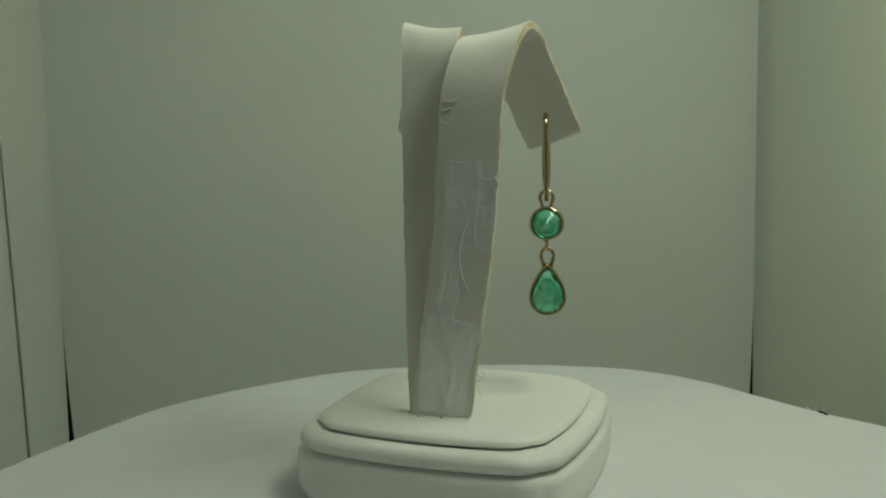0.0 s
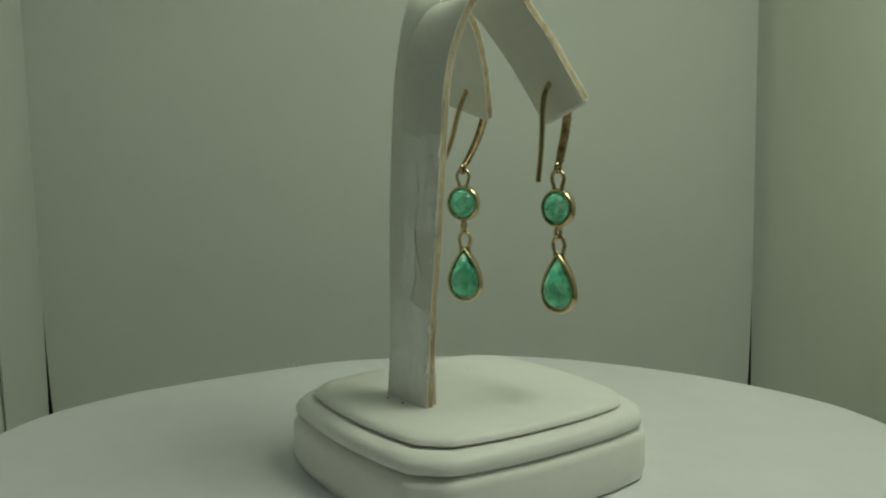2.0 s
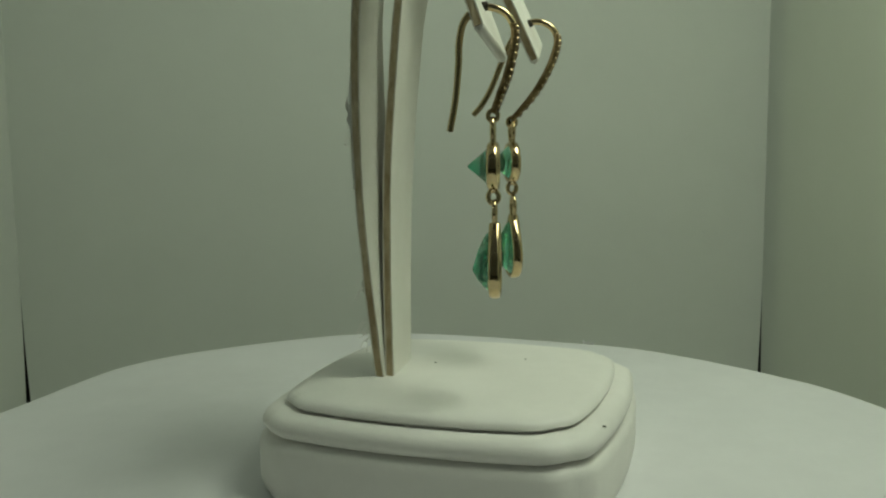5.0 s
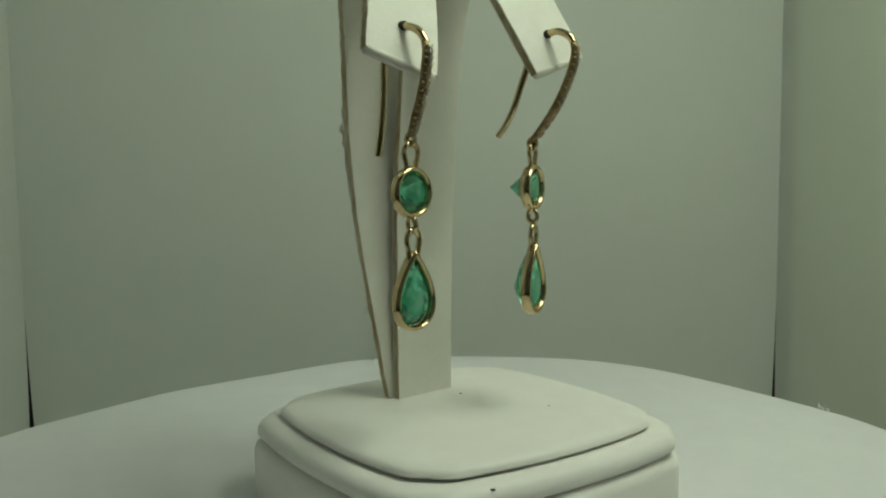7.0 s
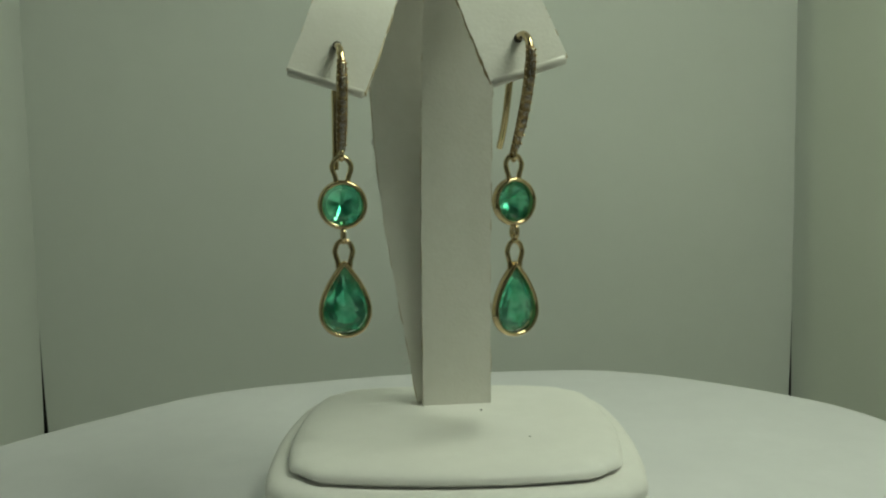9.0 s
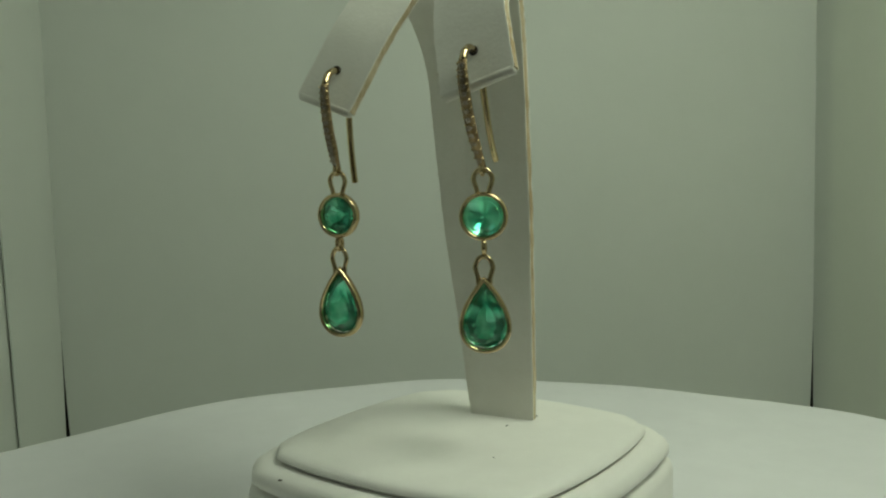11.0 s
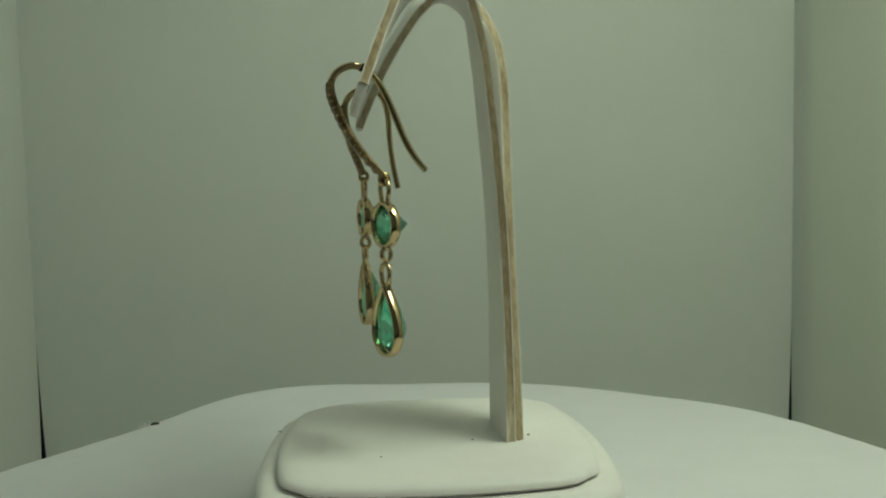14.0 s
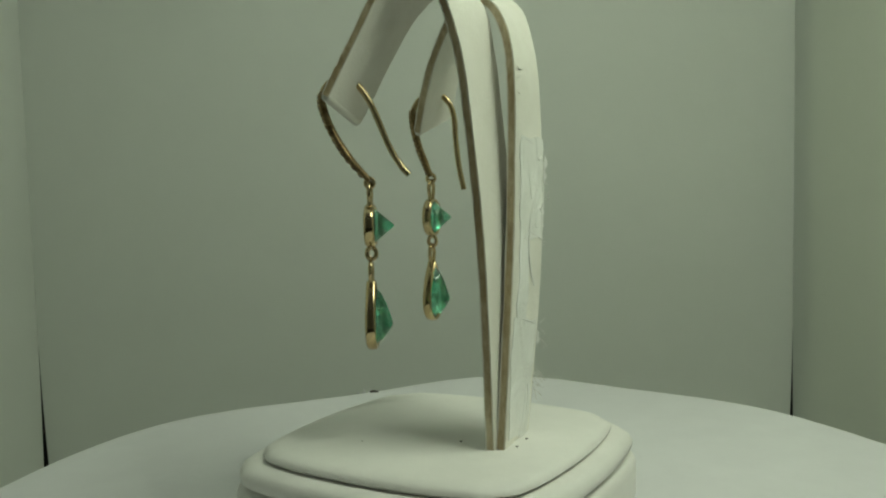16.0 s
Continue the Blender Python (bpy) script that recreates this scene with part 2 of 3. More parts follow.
def booth():
    fabric = "pale grey-green translucent fabric wall of a small photo booth"
    panel("wall_back", (LEFT, BACK, 0), (1, 0, 0), RIGHT - LEFT, LOW, HIGH, CLOTH, fabric, 0.05, bow=0.2, gap0=0.08, gap1=0.08, side=-1)
    panel("wall_right", (RIGHT, BACK + 0.02, 0), (0, -1, 0), BACK - NEAR, LOW, HIGH, CLOTH, fabric, 0.05, bow=-0.05, gap0=0.10, side=-1)
    panel("wall_left", (LEFT, BACK + 0.02, 0), (0, -1, 0), 3.8, LOW, HIGH, CLOTH, fabric, 0.05, gap0=0.09, lean=-0.9, side=1)
    panel("wall_left_front", (LEFT - 0.12, BACK - 3.6, 0), (0, -1, 0), BACK - NEAR - 3.6, LOW, HIGH, CLOTH, fabric, 0.05, lean=-0.9, lean_both=True, side=1)
    # added backing sheets: block outside light so gaps and seam stay dark
    slab("gap_backing_rear", LEFT - 2, RIGHT + 2, BACK + 1.2, BACK + 1.4, LOW, HIGH, DARK, "added dark backing that keeps the rear wall's gaps dark", "wall")
    slab("gap_backing_left", LEFT - 1.8, LEFT - 1.6, NEAR, BACK + 1.2, LOW, HIGH, DARK, "added dark backing that keeps the left wall's seam dark", "wall")
    slab("gap_backing_corner", RIGHT + 0.3, RIGHT + 0.5, BACK - 1.5, BACK + 1.2, LOW, HIGH, DARK, "added dark backing that keeps the right corner's gap dark", "wall")
    slab("ground", LEFT - 40, RIGHT + 40, -70, BACK + 30, LOW - 0.9, LOW - 0.31, TABLETOP, "dark worktop on which the photo booth stands", "worktop")
    # unseen wall, added behind the camera for reflections and bounced light
    slab("wall_unseen", LEFT - 40, RIGHT + 40, -71, -70, LOW - 0.9, 60, CLOTH, "unseen plain pale wall added behind the camera for reflections", "wall")
    slab("floor", LEFT - 2, RIGHT + 2, NEAR, BACK + 1.4, LOW - 0.3, LOW, CLOTH, "pale fabric floor of the photo booth", "floor")
    slab("ceiling", LEFT - 2, RIGHT + 2, NEAR, BACK + 1.4, HIGH, HIGH + 0.3, CLOTH, "pale fabric ceiling of the photo booth", "ceiling")


booth()


# ---------------------------------------------------------------- turntable with its paper
RIM_WAVES = ((-0.235, -0.029), (0.183, 0.369), (-0.180, 0.038), (-0.032, 0.063), (-0.024, -0.110), (-0.028, 0.069), (0.075, -0.010), (-0.071, -0.040), (0.002, 0.016), (-0.011, -0.043), (0.016, 0.002))


def edge_radius(a):
    """The hand-cut rim of the paper: a circle with waves of one to eleven turns."""
    return 8.004 + sum(c * math.cos(k * a) + d * math.sin(k * a) for k, (c, d) in enumerate(RIM_WAVES, 1))



def turntable():
    t = thing("turntable", (0, 0, -FLOOR - 0.9), "round turntable covered by a hand-cut white paper sheet", "turntable")
    outline = []
    for k in range(180):
        a = 2 * math.pi * k / 180
        nick = 0.02 * noise.noise((k * 0.45, 2.0, 0.5)) + 0.012 * noise.noise((k * 1.3, 5.0, 0.5))
        outline.append(Vector((math.cos(a), math.sin(a), 0)) * (edge_radius(a) + nick))

    def loop(s, z):
        return [Vector((p.x * s, p.y * s, z + (0.035 * noise.noise((p.x * 0.35, p.y * 0.35, 1.5)) if s > 0.9 else 0))) for p in outline]
    v, f = rings([loop(0.999, -FLOOR - 0.035), loop(1.0, -FLOOR - 0.02), loop(0.999, -FLOOR), loop(0.89, -FLOOR), loop(0.75, -FLOOR), loop(0.4, -FLOOR)])
    part("paper_sheet", v, f, PAPER, t, "white paper sheet cut by hand into a rough circle", smooth=False)
    circle = lambda r, z: [Vector((r * math.cos(2 * math.pi * k / 64), r * math.sin(2 * math.pi * k / 64), z)) for k in range(64)]
    v, f = rings([circle(7.0, -FLOOR - 0.9), circle(7.1, -FLOOR - 0.85), circle(7.1, -FLOOR - 0.08), circle(7.05, -FLOOR - 0.033)])
    part("platter", v, f, DARK, t, "dark platter under the paper", smooth=False)
    v, f = rings([circle(5.5, LOW), circle(5.5, -FLOOR - 0.92)])
    base = part("pedestal", v, f, DARK, origin=(0, 0, LOW), smooth=False)
    tagged(base, "dark round pedestal carrying the turntable on the booth floor", "pedestal")
    # tufts of torn paper fibre at the rim
    rng = random.Random(4)
    for k, a in enumerate((-134, -135, -133.2, -7.5, -8.3, -6.8)):
        a = math.radians(a)
        p = Vector((math.cos(a), math.sin(a), 0)) * edge_radius(a) * 1.0 + Vector((0, 0, -FLOOR))
        line = [p, p + Vector((0.05 * rng.uniform(-1, 1), 0.05, 0.04)), p + Vector((0.1 * rng.uniform(-1, 1), 0.1 * rng.uniform(-1, 1), 0.09))]
        v, f = tube(spline(line, 3), lambda s: 0.022 * (1.1 - s), 5)
        part("paper_tuft", v, f, PAPER, t)
    a = math.radians(-136.5)
    p = Vector((math.cos(a), math.sin(a), 0)) * edge_radius(a) * 0.99 + Vector((0, 0, -FLOOR))
    v, f = tube([p, p + Vector((0.09, -0.06, 0.03)), p + Vector((0.16, -0.09, 0.03))], 0.025, 6)
    part("speck", v, f, DIRT_AND_HOLE, t, "dark crumb on the rim")
    return t


TABLE = turntable()


# ---------------------------------------------------------------- display stand
def ribbon(centres, widths, width, off0, off1, n=8, ragged=0.0, seed=1, u0=-0.5, u1=0.5, s0=0.0, s1=1.0, nu=6, lift=None, wave=0.0):
    """A bent strip of card: centre line, direction of its width, and the layer between two offsets from its middle."""
    line = spline(centres, n)
    wide = spline(widths, n)
    a, b = int(s0 * (len(line) - 1)), int(round(s1 * (len(line) - 1)))
    rng = random.Random(seed)
    verts, faces, m = [], [], b - a + 1
    for i in range(a, b + 1):
        t = (line[min(i + 1, len(line) - 1)] - line[max(i - 1, 0)]).normalized()
        w = (wide[i] - t * wide[i].dot(t)).normalized()
        nrm = t.cross(w)
        e0, e1 = rng.uniform(-1, 1) * ragged, rng.uniform(-1, 1) * ragged
        r0 = u0 + wave * (noise.noise((i * 0.23, seed, 0.3)) + 0.5 * noise.noise((i * 0.7, seed, 4.1)))
        r1 = u1 + wave * (noise.noise((i * 0.19, seed, 7.7)) + 0.5 * noise.noise((i * 0.8, seed, 2.2)))
        for off in (off0, off1):
            for k in range(nu + 1):
                u = r0 + (r1 - r0) * k / nu
                skew = wave * 0.8 * noise.noise((k * 0.09, seed, 9.0)) * (1 if i in (a, b) else 0)
                du = e0 if k == 0 else e1 if k == nu else 0
                o = off
                if lift and off == off1:
                    o += lift(i, k)
                verts.append(line[i] + w * (u * width + du) + nrm * o + t * skew)
    r = 2 * (nu + 1)
    for i in range(m - 1):
        p, q = i * r, (i + 1) * r
        for k in range(nu):
            faces.append((p + k, p + k + 1, q + k + 1, q + k))
            faces.append((p + nu + 1 + k + 1, p + nu + 1 + k, q + nu + 1 + k, q + nu + 1 + k + 1))
        faces.append((p, q, q + nu + 1, p + nu + 1))
        faces.append((p + nu, p + r - 1, q + r - 1, q + nu))
    for p in (0, (m - 1) * r):
        for k in range(nu):
            faces.append((p + k, p + k + 1, p + nu + 1 + k + 1, p + nu + 1 + k))
    return verts, faces


def strip_point(centres, widths, width, s, u, off):
    """A place on a bent strip: s along it, u across it, off over its middle."""
    line, wide = spline(centres, 24), spline(widths, 24)
    i = min(len(line) - 2, max(1, int(s * (len(line) - 1))))
    p = line[i].lerp(line[i + 1], s * (len(line) - 1) - i)
    t = (line[i + 1] - line[i - 1]).normalized()
    w = (wide[i] - t * wide[i].dot(t)).normalized()
    return p + w * (u * width) + t.cross(w) * off


REAR = [(-0.04, 0.552, -0.15), (-0.27, 0.58, 1.27), (-0.465, 0.58, 2.47), (-0.59, 0.56, 3.77), (-0.65, 0.52, 4.77), (-0.73, 0.4, 5.33), (-0.82, 0.167, 5.73), (-0.91, -0.185, 5.91),
        (-0.99, -0.487, 5.81), (-1.06, -0.71, 5.53), (-1.16, -0.95, 5.17), (-1.28, -1.15, 4.77), (-1.44, -1.36, 4.3)]
REAR_W = [(1, 0.12, 0), (1, 0.06, 0), (1, 0.03, 0), (1, 0.05, -0.03), (1, 0.1, -0.08), (1, 0.15, -0.12), (1, 0.15, -0.15), (1, 0.1, -0.18), (1, 0.05, -0.22), (1, 0, -0.26), (0.95, -0.03, -0.3),
          (0.94, -0.035, -0.305), (0.93, -0.04, -0.31)]
FRONT = [(0.01, 0.442, -0.15), (0.03, 0.44, 1.37), (0.05, 0.4, 2.84), (0.09, 0.29, 4.27), (0.12, 0.2, 5.07), (0.17, 0.06, 5.67), (0.25, -0.213, 6.01), (0.36, -0.525, 5.99),
        (0.46, -0.787, 5.71), (0.603, -1.03, 5.22), (0.747, -1.19, 4.82), (0.91, -1.35, 4.39)]
FRONT_W = [(1, 0.12, 0), (1, 0.08, 0), (1, 0.05, 0), (1, 0.03, 0.03), (1, 0.0, 0.05), (1, -0.1, 0.12), (1, -0.1, 0.17), (1, -0.05, 0.19), (1, 0.05, 0.19), (0.97, 0.1, 0.2), (0.96, 0.11, 0.2), (0.95, 0.12, 0.2)]


def display_stand():
    st = thing("earring_stand", (0, -0.45, -FLOOR), "white leatherette earring stand on the paper-covered turntable", "earring stand")
    v, f = tier(2.09, 0.52, [(0.10, -FLOOR), (0.03, -FLOOR + 0.05), (0.0, -FLOOR + 0.2), (0.0, -0.62), (0.02, -0.53), (0.08, -0.475), (0.2, -0.455)])
    part("base_block", v, f, LEATHER, st, "white leatherette base block")
    v, f = tier(2.05, 0.52, [(0.14, -0.465), (0.05, -0.445), (0.0, -0.385), (0.0, -0.31), (0.03, -0.24), (0.09, -0.19), (0.2, -0.17), (0.5, -0.165)])
    part("middle_pad", v, f, LEATHER, st, "padded white middle step")
    v, f = tier(1.80, 0.44, [(0.13, -0.17), (0.04, -0.155), (0.0, -0.115), (0.01, -0.07), (0.06, -0.03), (0.15, -0.008), (0.32, 0.001), (0.6, -0.004), (1.0, -0.02), (1.4, -0.012), (1.7, -0.005)])
    part("top_pad", v, f, LEATHER, st, "padded white leatherette top")
    for name, c, w, seed in (("rear_strip", REAR, REAR_W, 3), ("front_strip", FRONT, FRONT_W, 5)):
        v, f = ribbon(c, w, 0.95, -0.060, -0.043, ragged=0.005, seed=seed)
        strip = mended(part(name, v, f, LEATHER_STRIP, st, "bent card strip covered with white leatherette"))
        v, f = ribbon(c, w, 0.955, -0.043, 0.043, ragged=0.012, seed=seed + 10)
        mended(part("card_core", v, f, CARD, strip, "raw tan card edge, slightly frayed"))
        v, f = ribbon(c, w, 0.95, 0.043, 0.060, ragged=0.005, seed=seed + 20)
        mended(part("covering", v, f, LEATHER_STRIP, strip))
        v, f = tube([strip_point(c, w, 0.95, 1.0, u, 0.0) for u in (-0.49, -0.47, -0.25, 0.0, 0.25, 0.47, 0.49)], lambda q: 0.064 * (1 if 0.02 < q < 0.98 else 0.6), 12)
        part("end_fold", v, f, LEATHER_STRIP, strip, "white covering folded round the flap's end")
    # clear tape on the back of the rear strip
    rear = [o for o in st.children if o.name.startswith("rear_strip")][0]
    rng = random.Random(9)
    for s0, s1, u0, u1, seed in ((0.015, 0.105, -0.42, 0.42, 1), (0.10, 0.185, -0.02, 0.32, 2), (0.18, 0.265, -0.50, 0.34, 3), (0.19, 0.245, -0.50, -0.12, 4)):
        h, ph = 0.016, rng.uniform(0, 6)
        lift = lambda i, k, h=h, ph=ph: h * (math.exp(-((k - 14 - 6 * math.sin(0.22 * i + ph)) / 1.1) ** 2) + 0.8 * math.exp(-((k - 7 - 5 * math.sin(0.35 * i + 2 * ph)) / 0.8) ** 2) * (0.5 + 0.5 * math.sin(0.5 * i)))
        v, f = ribbon(REAR, REAR_W, 0.95, 0.061, 0.068 + 0.002 * seed, n=16, ragged=0.004, wave=0.06, seed=seed, u0=u0, u1=u1, s0=s0, s1=s1, nu=24, lift=lift)
        mended(part("tape", v, f, TAPE, rear, "wrinkled clear adhesive tape"))
    # raised creases of the tape, and blisters of the covering over the bend
    for line, r, mat, name in (
        (((0.245, 0.10), (0.225, 0.02), (0.205, -0.06), (0.19, 0.0), (0.17, 0.02), (0.15, -0.08), (0.135, -0.24)), 0.017, TAPE, "tape_crease"),
        (((0.264, 0.33), (0.263, 0.1), (0.260, -0.15), (0.256, -0.44)), 0.010, TAPE, "tape_crease"),
        (((0.262, 0.26), (0.245, 0.24), (0.232, 0.25)), 0.010, TAPE, "tape_crease"),
        (((0.250, -0.20), (0.246, -0.34), (0.250, -0.47)), 0.018, TAPE, "tape_crease"),
        (((0.226, -0.15), (0.218, -0.30), (0.222, -0.46)), 0.014, TAPE, "tape_crease"),
        (((0.196, -0.22), (0.204, -0.34), (0.198, -0.47)), 0.018, TAPE, "tape_crease"),
        (((0.184, 0.34), (0.186, 0.15), (0.183, 0.0), (0.181, -0.2)), 0.011, TAPE, "tape_crease"),
        (((0.104, 0.41), (0.103, 0.1), (0.101, -0.2), (0.099, -0.41)), 0.010, TAPE, "tape_crease"),
        (((0.072, -0.05), (0.062, -0.12), (0.066, -0.34)), 0.011, TAPE, "tape_crease"),
        (((0.050, -0.24), (0.038, -0.30), (0.026, -0.28)), 0.013, TAPE, "tape_crease"),
        (((0.343, 0.45), (0.340, 0.34), (0.342, 0.25), (0.345, 0.17)), 0.013, LEATHER_STRIP, "blister"),
        (((0.327, 0.46), (0.329, 0.38), (0.331, 0.28)), 0.014, LEATHER_STRIP, "blister"),
        (((0.311, 0.46), (0.309, 0.37), (0.310, 0.32)), 0.012, LEATHER_STRIP, "blister"),
    ):
        path = spline([strip_point(REAR, REAR_W, 0.95, q, u, 0.072) for q, u in line], 6)
        v, f = tube(path, lambda q, r=r * (0.9 if r > 0.016 else 0.65): r * (0.25 + 0.75 * math.sin(math.pi * min(1, max(0, q))) ** 0.6), 7)
        part(name, v, f, mat, rear, "raised whitish crease in the tape" if mat is TAPE else "wrinkle in the covering")
    for z0, h, seed in ((3.55, 0.42, 1), (2.95, 0.3, 2), (1.25, 0.22, 3)):
        c = Vector((-0.135 * z0 - 0.58 - 0.02 * (z0 > 3) + 0.05, 0.64, z0))
        rows, cols, v, f = 7, 5, [], []
        for i in range(rows):
            for k in range(cols):
                q, r = i / (rows - 1), k / (cols - 1)
                out = r * (0.06 + 0.05 * noise.noise((q * 3, seed, 0)))
                v.append(c + Vector((-out * 0.8 - 0.13 * (q - 0.5) * h, out * out * 2.5 + 0.02 * noise.noise((q * 4, r * 3, seed)), (q - 0.5) * h * (1 - 0.4 * r))))
        v += [p + Vector((0.004, 0.004, 0)) for p in v]
        n0 = rows * cols
        for i in range(rows - 1):
            for k in range(cols - 1):
                q = (i * cols + k, i * cols + k + 1, (i + 1) * cols + k + 1, (i + 1) * cols + k)
                f.append(q)
                f.append(tuple(n0 + m for m in reversed(q)))
        rim = list(range(cols)) + [i * cols + cols - 1 for i in range(1, rows)] + [(rows - 1) * cols + k for k in range(cols - 2, -1, -1)] + [i * cols for i in range(rows - 2, 0, -1)]
        for m in range(len(rim)):
            x, y = rim[m], rim[(m + 1) % len(rim)]
            f.append((x, n0 + x, n0 + y, y))
        mended(part("tape_curl", v, f, TAPE, rear, "curled loose end of tape"))
    for k in range(26):
        z = rng.choice((0.6, 0.7, 0.8, 1.3, 1.6, 2.4, 3.3))
        p = Vector((-0.55 - 0.135 * z, 0.60, z + rng.uniform(-0.2, 0.2)))
        d = Vector((rng.uniform(-0.2, -0.05), rng.uniform(0.0, 0.12), rng.uniform(-0.22, 0.12)))
        bend = Vector((rng.uniform(-0.05, 0.05), rng.uniform(-0.03, 0.06), rng.uniform(-0.06, 0.06)))
        v, f = tube(spline([p, p + d * 0.5 + bend, p + d], 4), 0.004, 4)
        part("fibre", v, f, LEATHER, rear, "loose white fibre")
    for x, y, z, r in ((0.345, 0.0, 0.002, 0.017), (0.46, 0.60, 0.004, 0.016), (-0.40, 0.40, 0.004, 0.015), (0.24, 0.76, 0.004, 0.018), (-0.13, 0.73, 0.004, 0.022), (-0.27, 0.38, 0.004, 0.014), (-1.20, -2.66, -0.22, 0.03), (0.64, 1.755, -1.24, 0.03), (0.9, -1.2, 0.0, 0.009)):
        v, f = rings([[Vector((x + q * math.cos(g), y + q * math.sin(g), z + h)) for g in (2 * math.pi * k / 7 for k in range(7))] for q, h in ((r, -0.004), (r, 0.002), (r * 0.5, 0.006))])
        part("speck", v, f, DIRT_AND_HOLE, st, "dark speck of dirt")
    return st, rear


STAND, REAR_STRIP = display_stand()


# ---------------------------------------------------------------- earrings
def frame_of(yaw):
    """Right and front of an earring that faces the viewer's side, turned by yaw degrees to the right."""
    a = radians(yaw)
    return Vector((math.cos(a), math.sin(a), 0)), Vector((math.sin(a), -math.cos(a), 0))


def teardrop(n, w=0.377, h=0.445):
    return [(w * math.sin(a) * math.sin(a / 2) , h * math.cos(a)) for a in (2 * math.pi * k / n for k in range(n))]


def disc(n, r=1.0):
    return [(r * math.sin(2 * math.pi * k / n), r * math.cos(2 * math.pi * k / n)) for k in range(n)]


def setting(name, earring, centre, right, front, outline, inner, culet, gem_label, culet_at=(0, 0), belly=0.0):
    """A gold bezel round a faceted stone."""
    c, upv = Vector(centre), Vector((0, 0, 1))
    to = lambda x, y, d: c + right * x + upv * y + front * d
    line = [to(x, y, 0.0) for x, y in outline]
    v, f = tube(line, 0.033, 12, closed=True, flat=2.1, side=front)
    bezel = mended(part(name, v, f, GOLD, earring, "polished yellow gold bezel"))
    n = 16
    pick = [inner[int(k * len(inner) / n)] for k in range(n)]
    half = [inner[int((k + 0.5) * len(inner) / n) % len(inner)] for k in range(n)]
    cx, cy = culet_at
    loop = lambda pts, s, d: [to(cx + (x - cx) * s, cy + (y - cy) * s, d) for x, y in pts]
    v, f = rings([loop(pick, 0.05, -culet - 0.02), loop(half, 0.34 + belly, -culet * 0.72 - 0.02), loop(pick, 0.64 + belly, -culet * 0.42 - 0.02), loop(half, 0.95, -culet * 0.10 - 0.03), loop(pick, 1.0, -0.025), loop(half, 0.82, 0.02), loop(pick, 0.60, 0.038)])
    mended(part("gemstone", v, f, EMERALD, bezel, gem_label, smooth=False))
    return bezel


def earring(ring, yaw, hook_yaw, hook, rd_z, pear_z, label, hole):
    r0 = Vector(ring)
    e = thing("earring", r0, label, "earring", "pair of emerald earrings")
    right, front = frame_of(yaw)
    hr, hf = frame_of(hook_yaw)
    upv = Vector((0, 0, 1))
    line = spline([r0 + hf * a + upv * b for a, b in hook], 8)
    cut = int(len(line) * 0.37)
    v, f = tube(line[cut - 2:], lambda s: 0.046 * (1 - 0.12 * s), 10, side=hr)
    wire = part("ear_wire", v, f, GOLD, e, "polished gold ear wire")
    v, f = tube(line[:cut], lambda s: 0.052 * (0.75 + 0.3 * min(1, 4 * s) - 0.25 * max(0, 4 * s - 3)), 10, flat=1.25, side=hr)
    bar = mended(part("pave_bar", v, f, SILVER_GOLD, e, "gold bar set with a row of tiny diamonds"))
    m = 13
    for k in range(m):
        s = 0.07 + 0.83 * k / (m - 1)
        i = s * (cut - 1)
        p = line[int(i)].lerp(line[int(i) + 1], i % 1)
        t = (line[int(i) + 1] - line[int(i)]).normalized()
        out = t.cross(hr)
        if out.dot(hf) < 0:
            out = -out
        a, b = out * 0.044 + p, out
        loops = []
        for rr, dd in ((0.014, -0.02), (0.038, 0.004), (0.036, 0.012), (0.022, 0.02)):
            loops.append([a + b * dd + (hr * math.cos(g) + t * math.sin(g)) * rr for g in (2 * math.pi * q / 8 for q in range(8))])
        v, f = rings(loops)
        mended(part("diamond", v, f, DIAMOND, bar, smooth=False))
        for sd in (-1, 1):
            q = a + hr * (0.05 * sd) + t * 0.03 + b * 0.004
            v, f = rings([[q + b * dd + (hr * math.cos(g) + t * math.sin(g)) * rr for g in (2 * math.pi * j / 6 for j in range(6))] for rr, dd in ((0.015, -0.03), (0.015, -0.006), (0.007, 0.003))])
            part("bead", v, f, GOLD, bar)
    # pierced hole in the flap: its shade drawn as a solid dark plug
    h = min(range(cut - 4, len(line) - 3), key=lambda q: (line[q] - Vector(hole)).length)
    t = (line[h + 1] - line[h - 1]).normalized()
    v, f = tube([line[h] - t * 0.068, line[h] + t * 0.068], 0.054, 10, side=hr)
    part("hole_shade_plug", v, f, DIRT_AND_HOLE, STAND, "dark plug standing for the shade in the flap's pierced hole")
    # ring at the foot of the bar
    circ = lambda c, a, b, ra, rb, n=20: [c + a * (ra * math.cos(2 * math.pi * k / n)) + b * (rb * math.sin(2 * math.pi * k / n)) for k in range(n)]
    v, f = tube(circ(r0 + upv * 0.0, hf, upv, 0.058, 0.064), 0.029, 8, closed=True, side=hr)
    part("ring", v, f, GOLD, e)
    # round stone with its loop
    c = Vector((r0.x + (front * 0.0).x, r0.y, rd_z))
    rs = setting("round_setting", e, c, right, front, disc(40, 0.262), disc(48, 0.238), 0.285, "round pale green emerald")
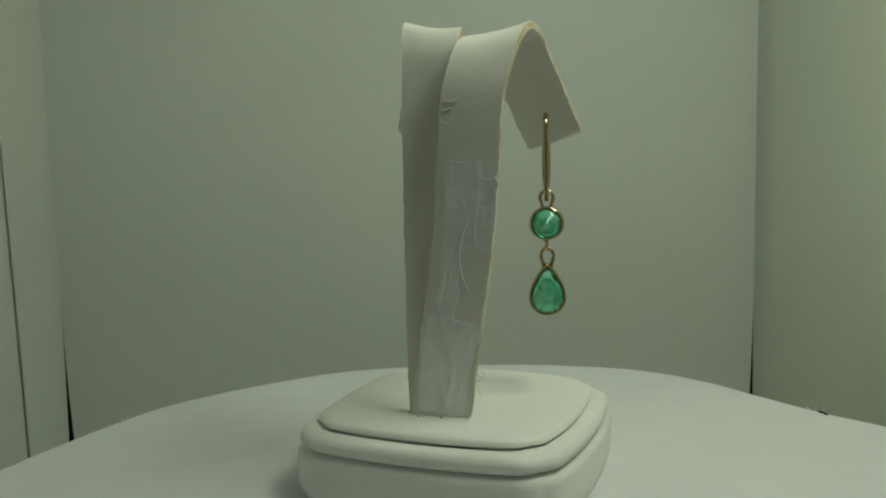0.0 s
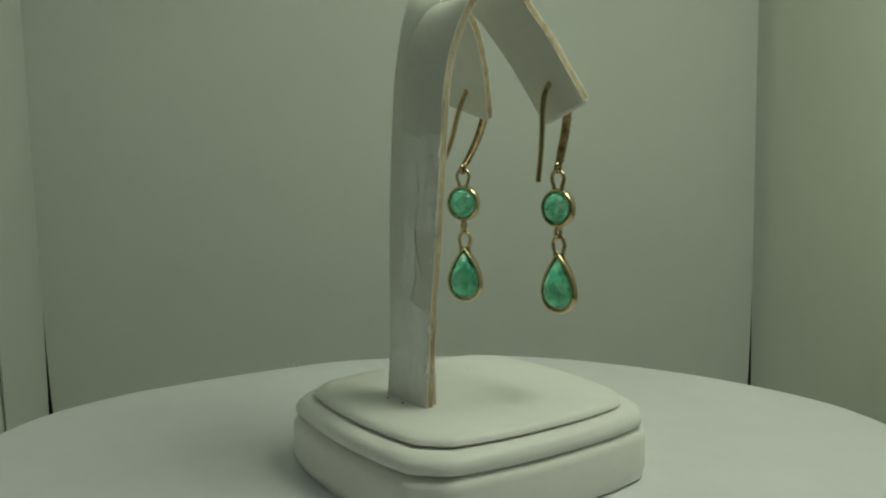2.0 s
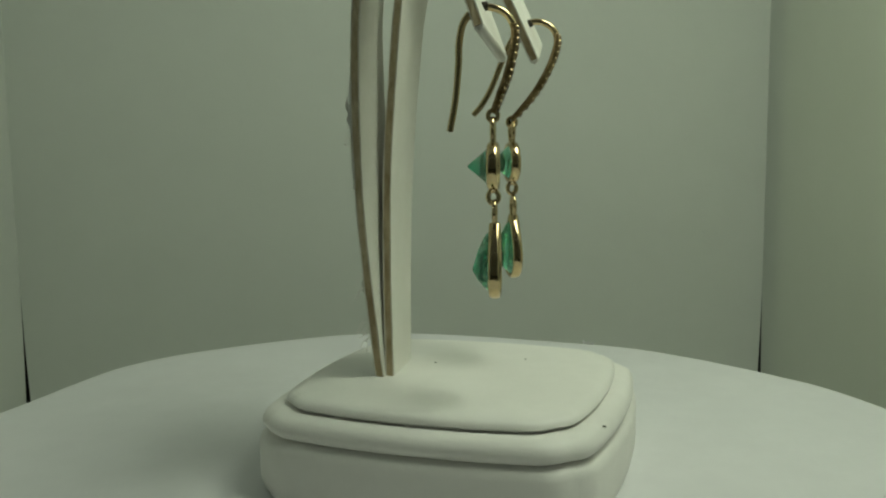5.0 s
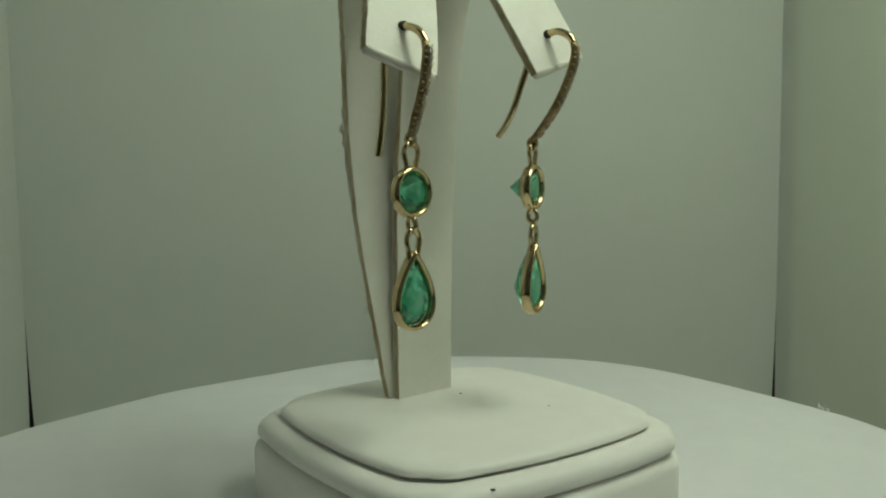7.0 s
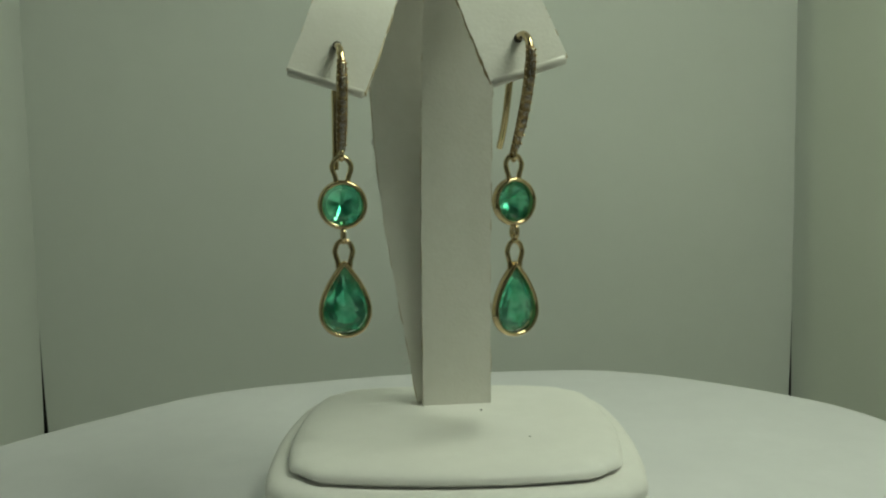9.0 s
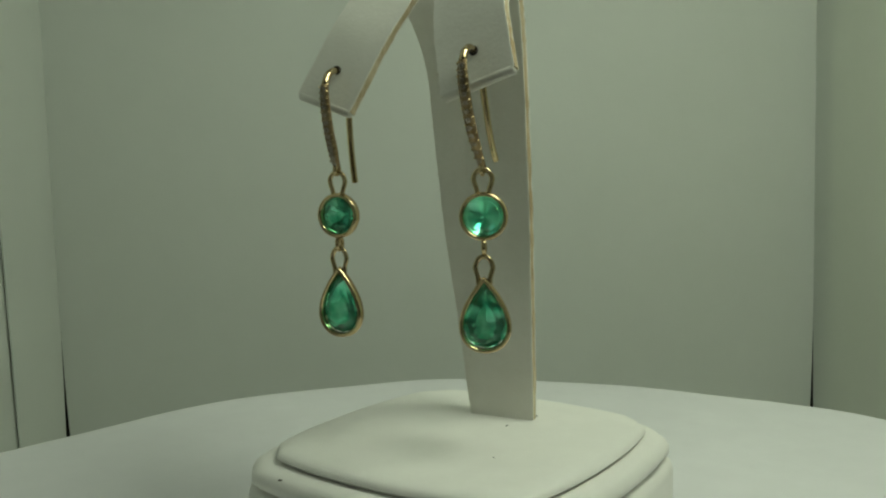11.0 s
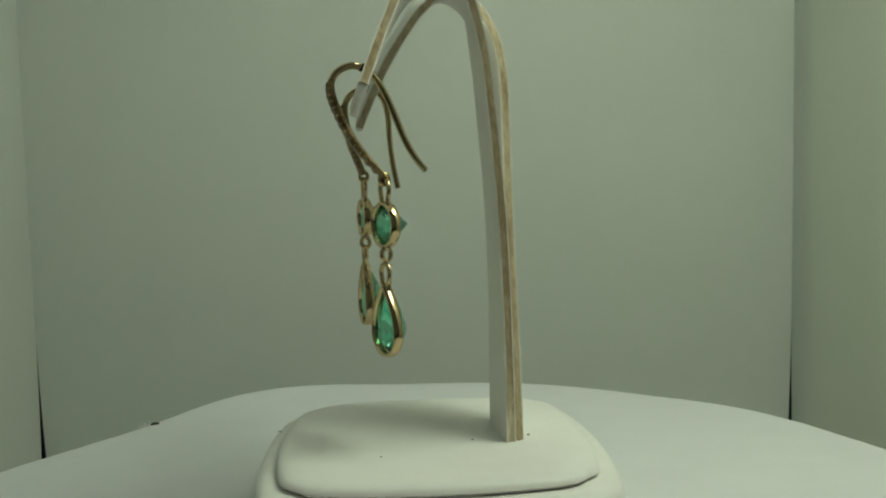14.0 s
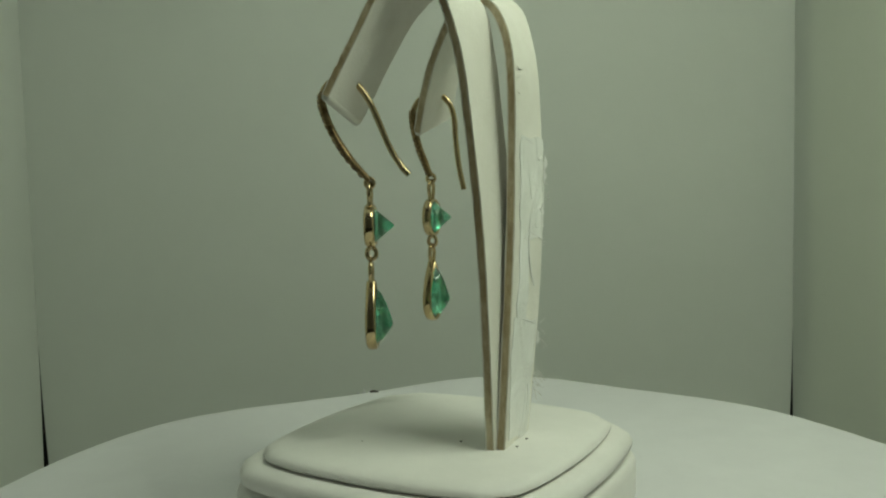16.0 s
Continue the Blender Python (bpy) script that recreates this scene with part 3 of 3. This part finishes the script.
    v, f = tube(spline([c + right * 0.07 + upv * 0.262, c + right * 0.076 + upv * 0.32, c + right * 0.104 + upv * 0.40, c + right * 0.108 + upv * 0.465, c + right * 0.065 + upv * 0.535, c + upv * 0.558,
                        c - right * 0.065 + upv * 0.535, c - right * 0.108 + upv * 0.465, c - right * 0.102 + upv * 0.40, c - right * 0.076 + upv * 0.32, c - right * 0.07 + upv * 0.262], 4), 0.031, 8, side=front)
    part("loop", v, f, GOLD, rs)
    # link between the stones
    low = c - upv * 0.364
    v, f = tube(circ(low, front, upv, 0.062, 0.078), 0.031, 8, closed=True, side=right)
    part("link", v, f, GOLD, e)
    # pear stone
    d = Vector((c.x, c.y - 0.015, pear_z + 0.445))
    ps = setting("pear_setting", e, d, right, front, teardrop(56, 0.370, 0.432), teardrop(64, 0.338, 0.400), 0.25, "pear-shaped green emerald", (0, -0.12), 0.14)
    top = d + upv * 0.41
    v, f = tube(spline([top + right * 0.07 - upv * 0.03, top + right * 0.074 + upv * 0.045, top + right * 0.098 + upv * 0.125, top + right * 0.102 + upv * 0.185, top + right * 0.065 + upv * 0.265, top + upv * 0.295,
                        top - right * 0.065 + upv * 0.265, top - right * 0.102 + upv * 0.185, top - right * 0.098 + upv * 0.125, top - right * 0.074 + upv * 0.045, top - right * 0.07 - upv * 0.03], 4), 0.031, 8, side=front)
    part("loop", v, f, GOLD, ps)
    return e


HOOK_A = [(0.0, 0.03), (0.09, 0.25), (0.18, 0.49), (0.25, 0.80), (0.25, 1.02), (0.15, 1.18), (-0.02, 1.25), (-0.18, 1.24), (-0.33, 1.09), (-0.39, 0.85), (-0.40, 0.6), (-0.44, 0.2), (-0.51, -0.18)]
HOOK_B = [(0.0, 0.03), (0.27, 0.33), (0.45, 0.60), (0.58, 0.88), (0.63, 1.10), (0.57, 1.27), (0.42, 1.36), (0.27, 1.36), (0.12, 1.27), (-0.02, 1.08), (-0.14, 0.82), (-0.28, 0.48), (-0.42, 0.24), (-0.54, 0.10)]
EARRING_A = earring((-1.295, -1.34, 3.465), 12, 15, HOOK_A, 2.872, 1.303, "gold drop earring with round and pear emeralds on a flap", (-1.33, -1.22, 4.71))
EARRING_B = earring((0.745, -1.065, 3.425), 28, 15, HOOK_B, 2.865, 1.238, "gold drop earring with round and pear emeralds, hook wider open", (0.79, -1.23, 4.77))


# ---------------------------------------------------------------- what turns
def motions():
    for ob in (TABLE, STAND, EARRING_A, EARRING_B):
        at = up(ob["plan"])
        walk(ob, [(t, Matrix.Rotation(radians(a), 4, "Z") @ Matrix.Translation(at)) for t, a in TURN])


motions()
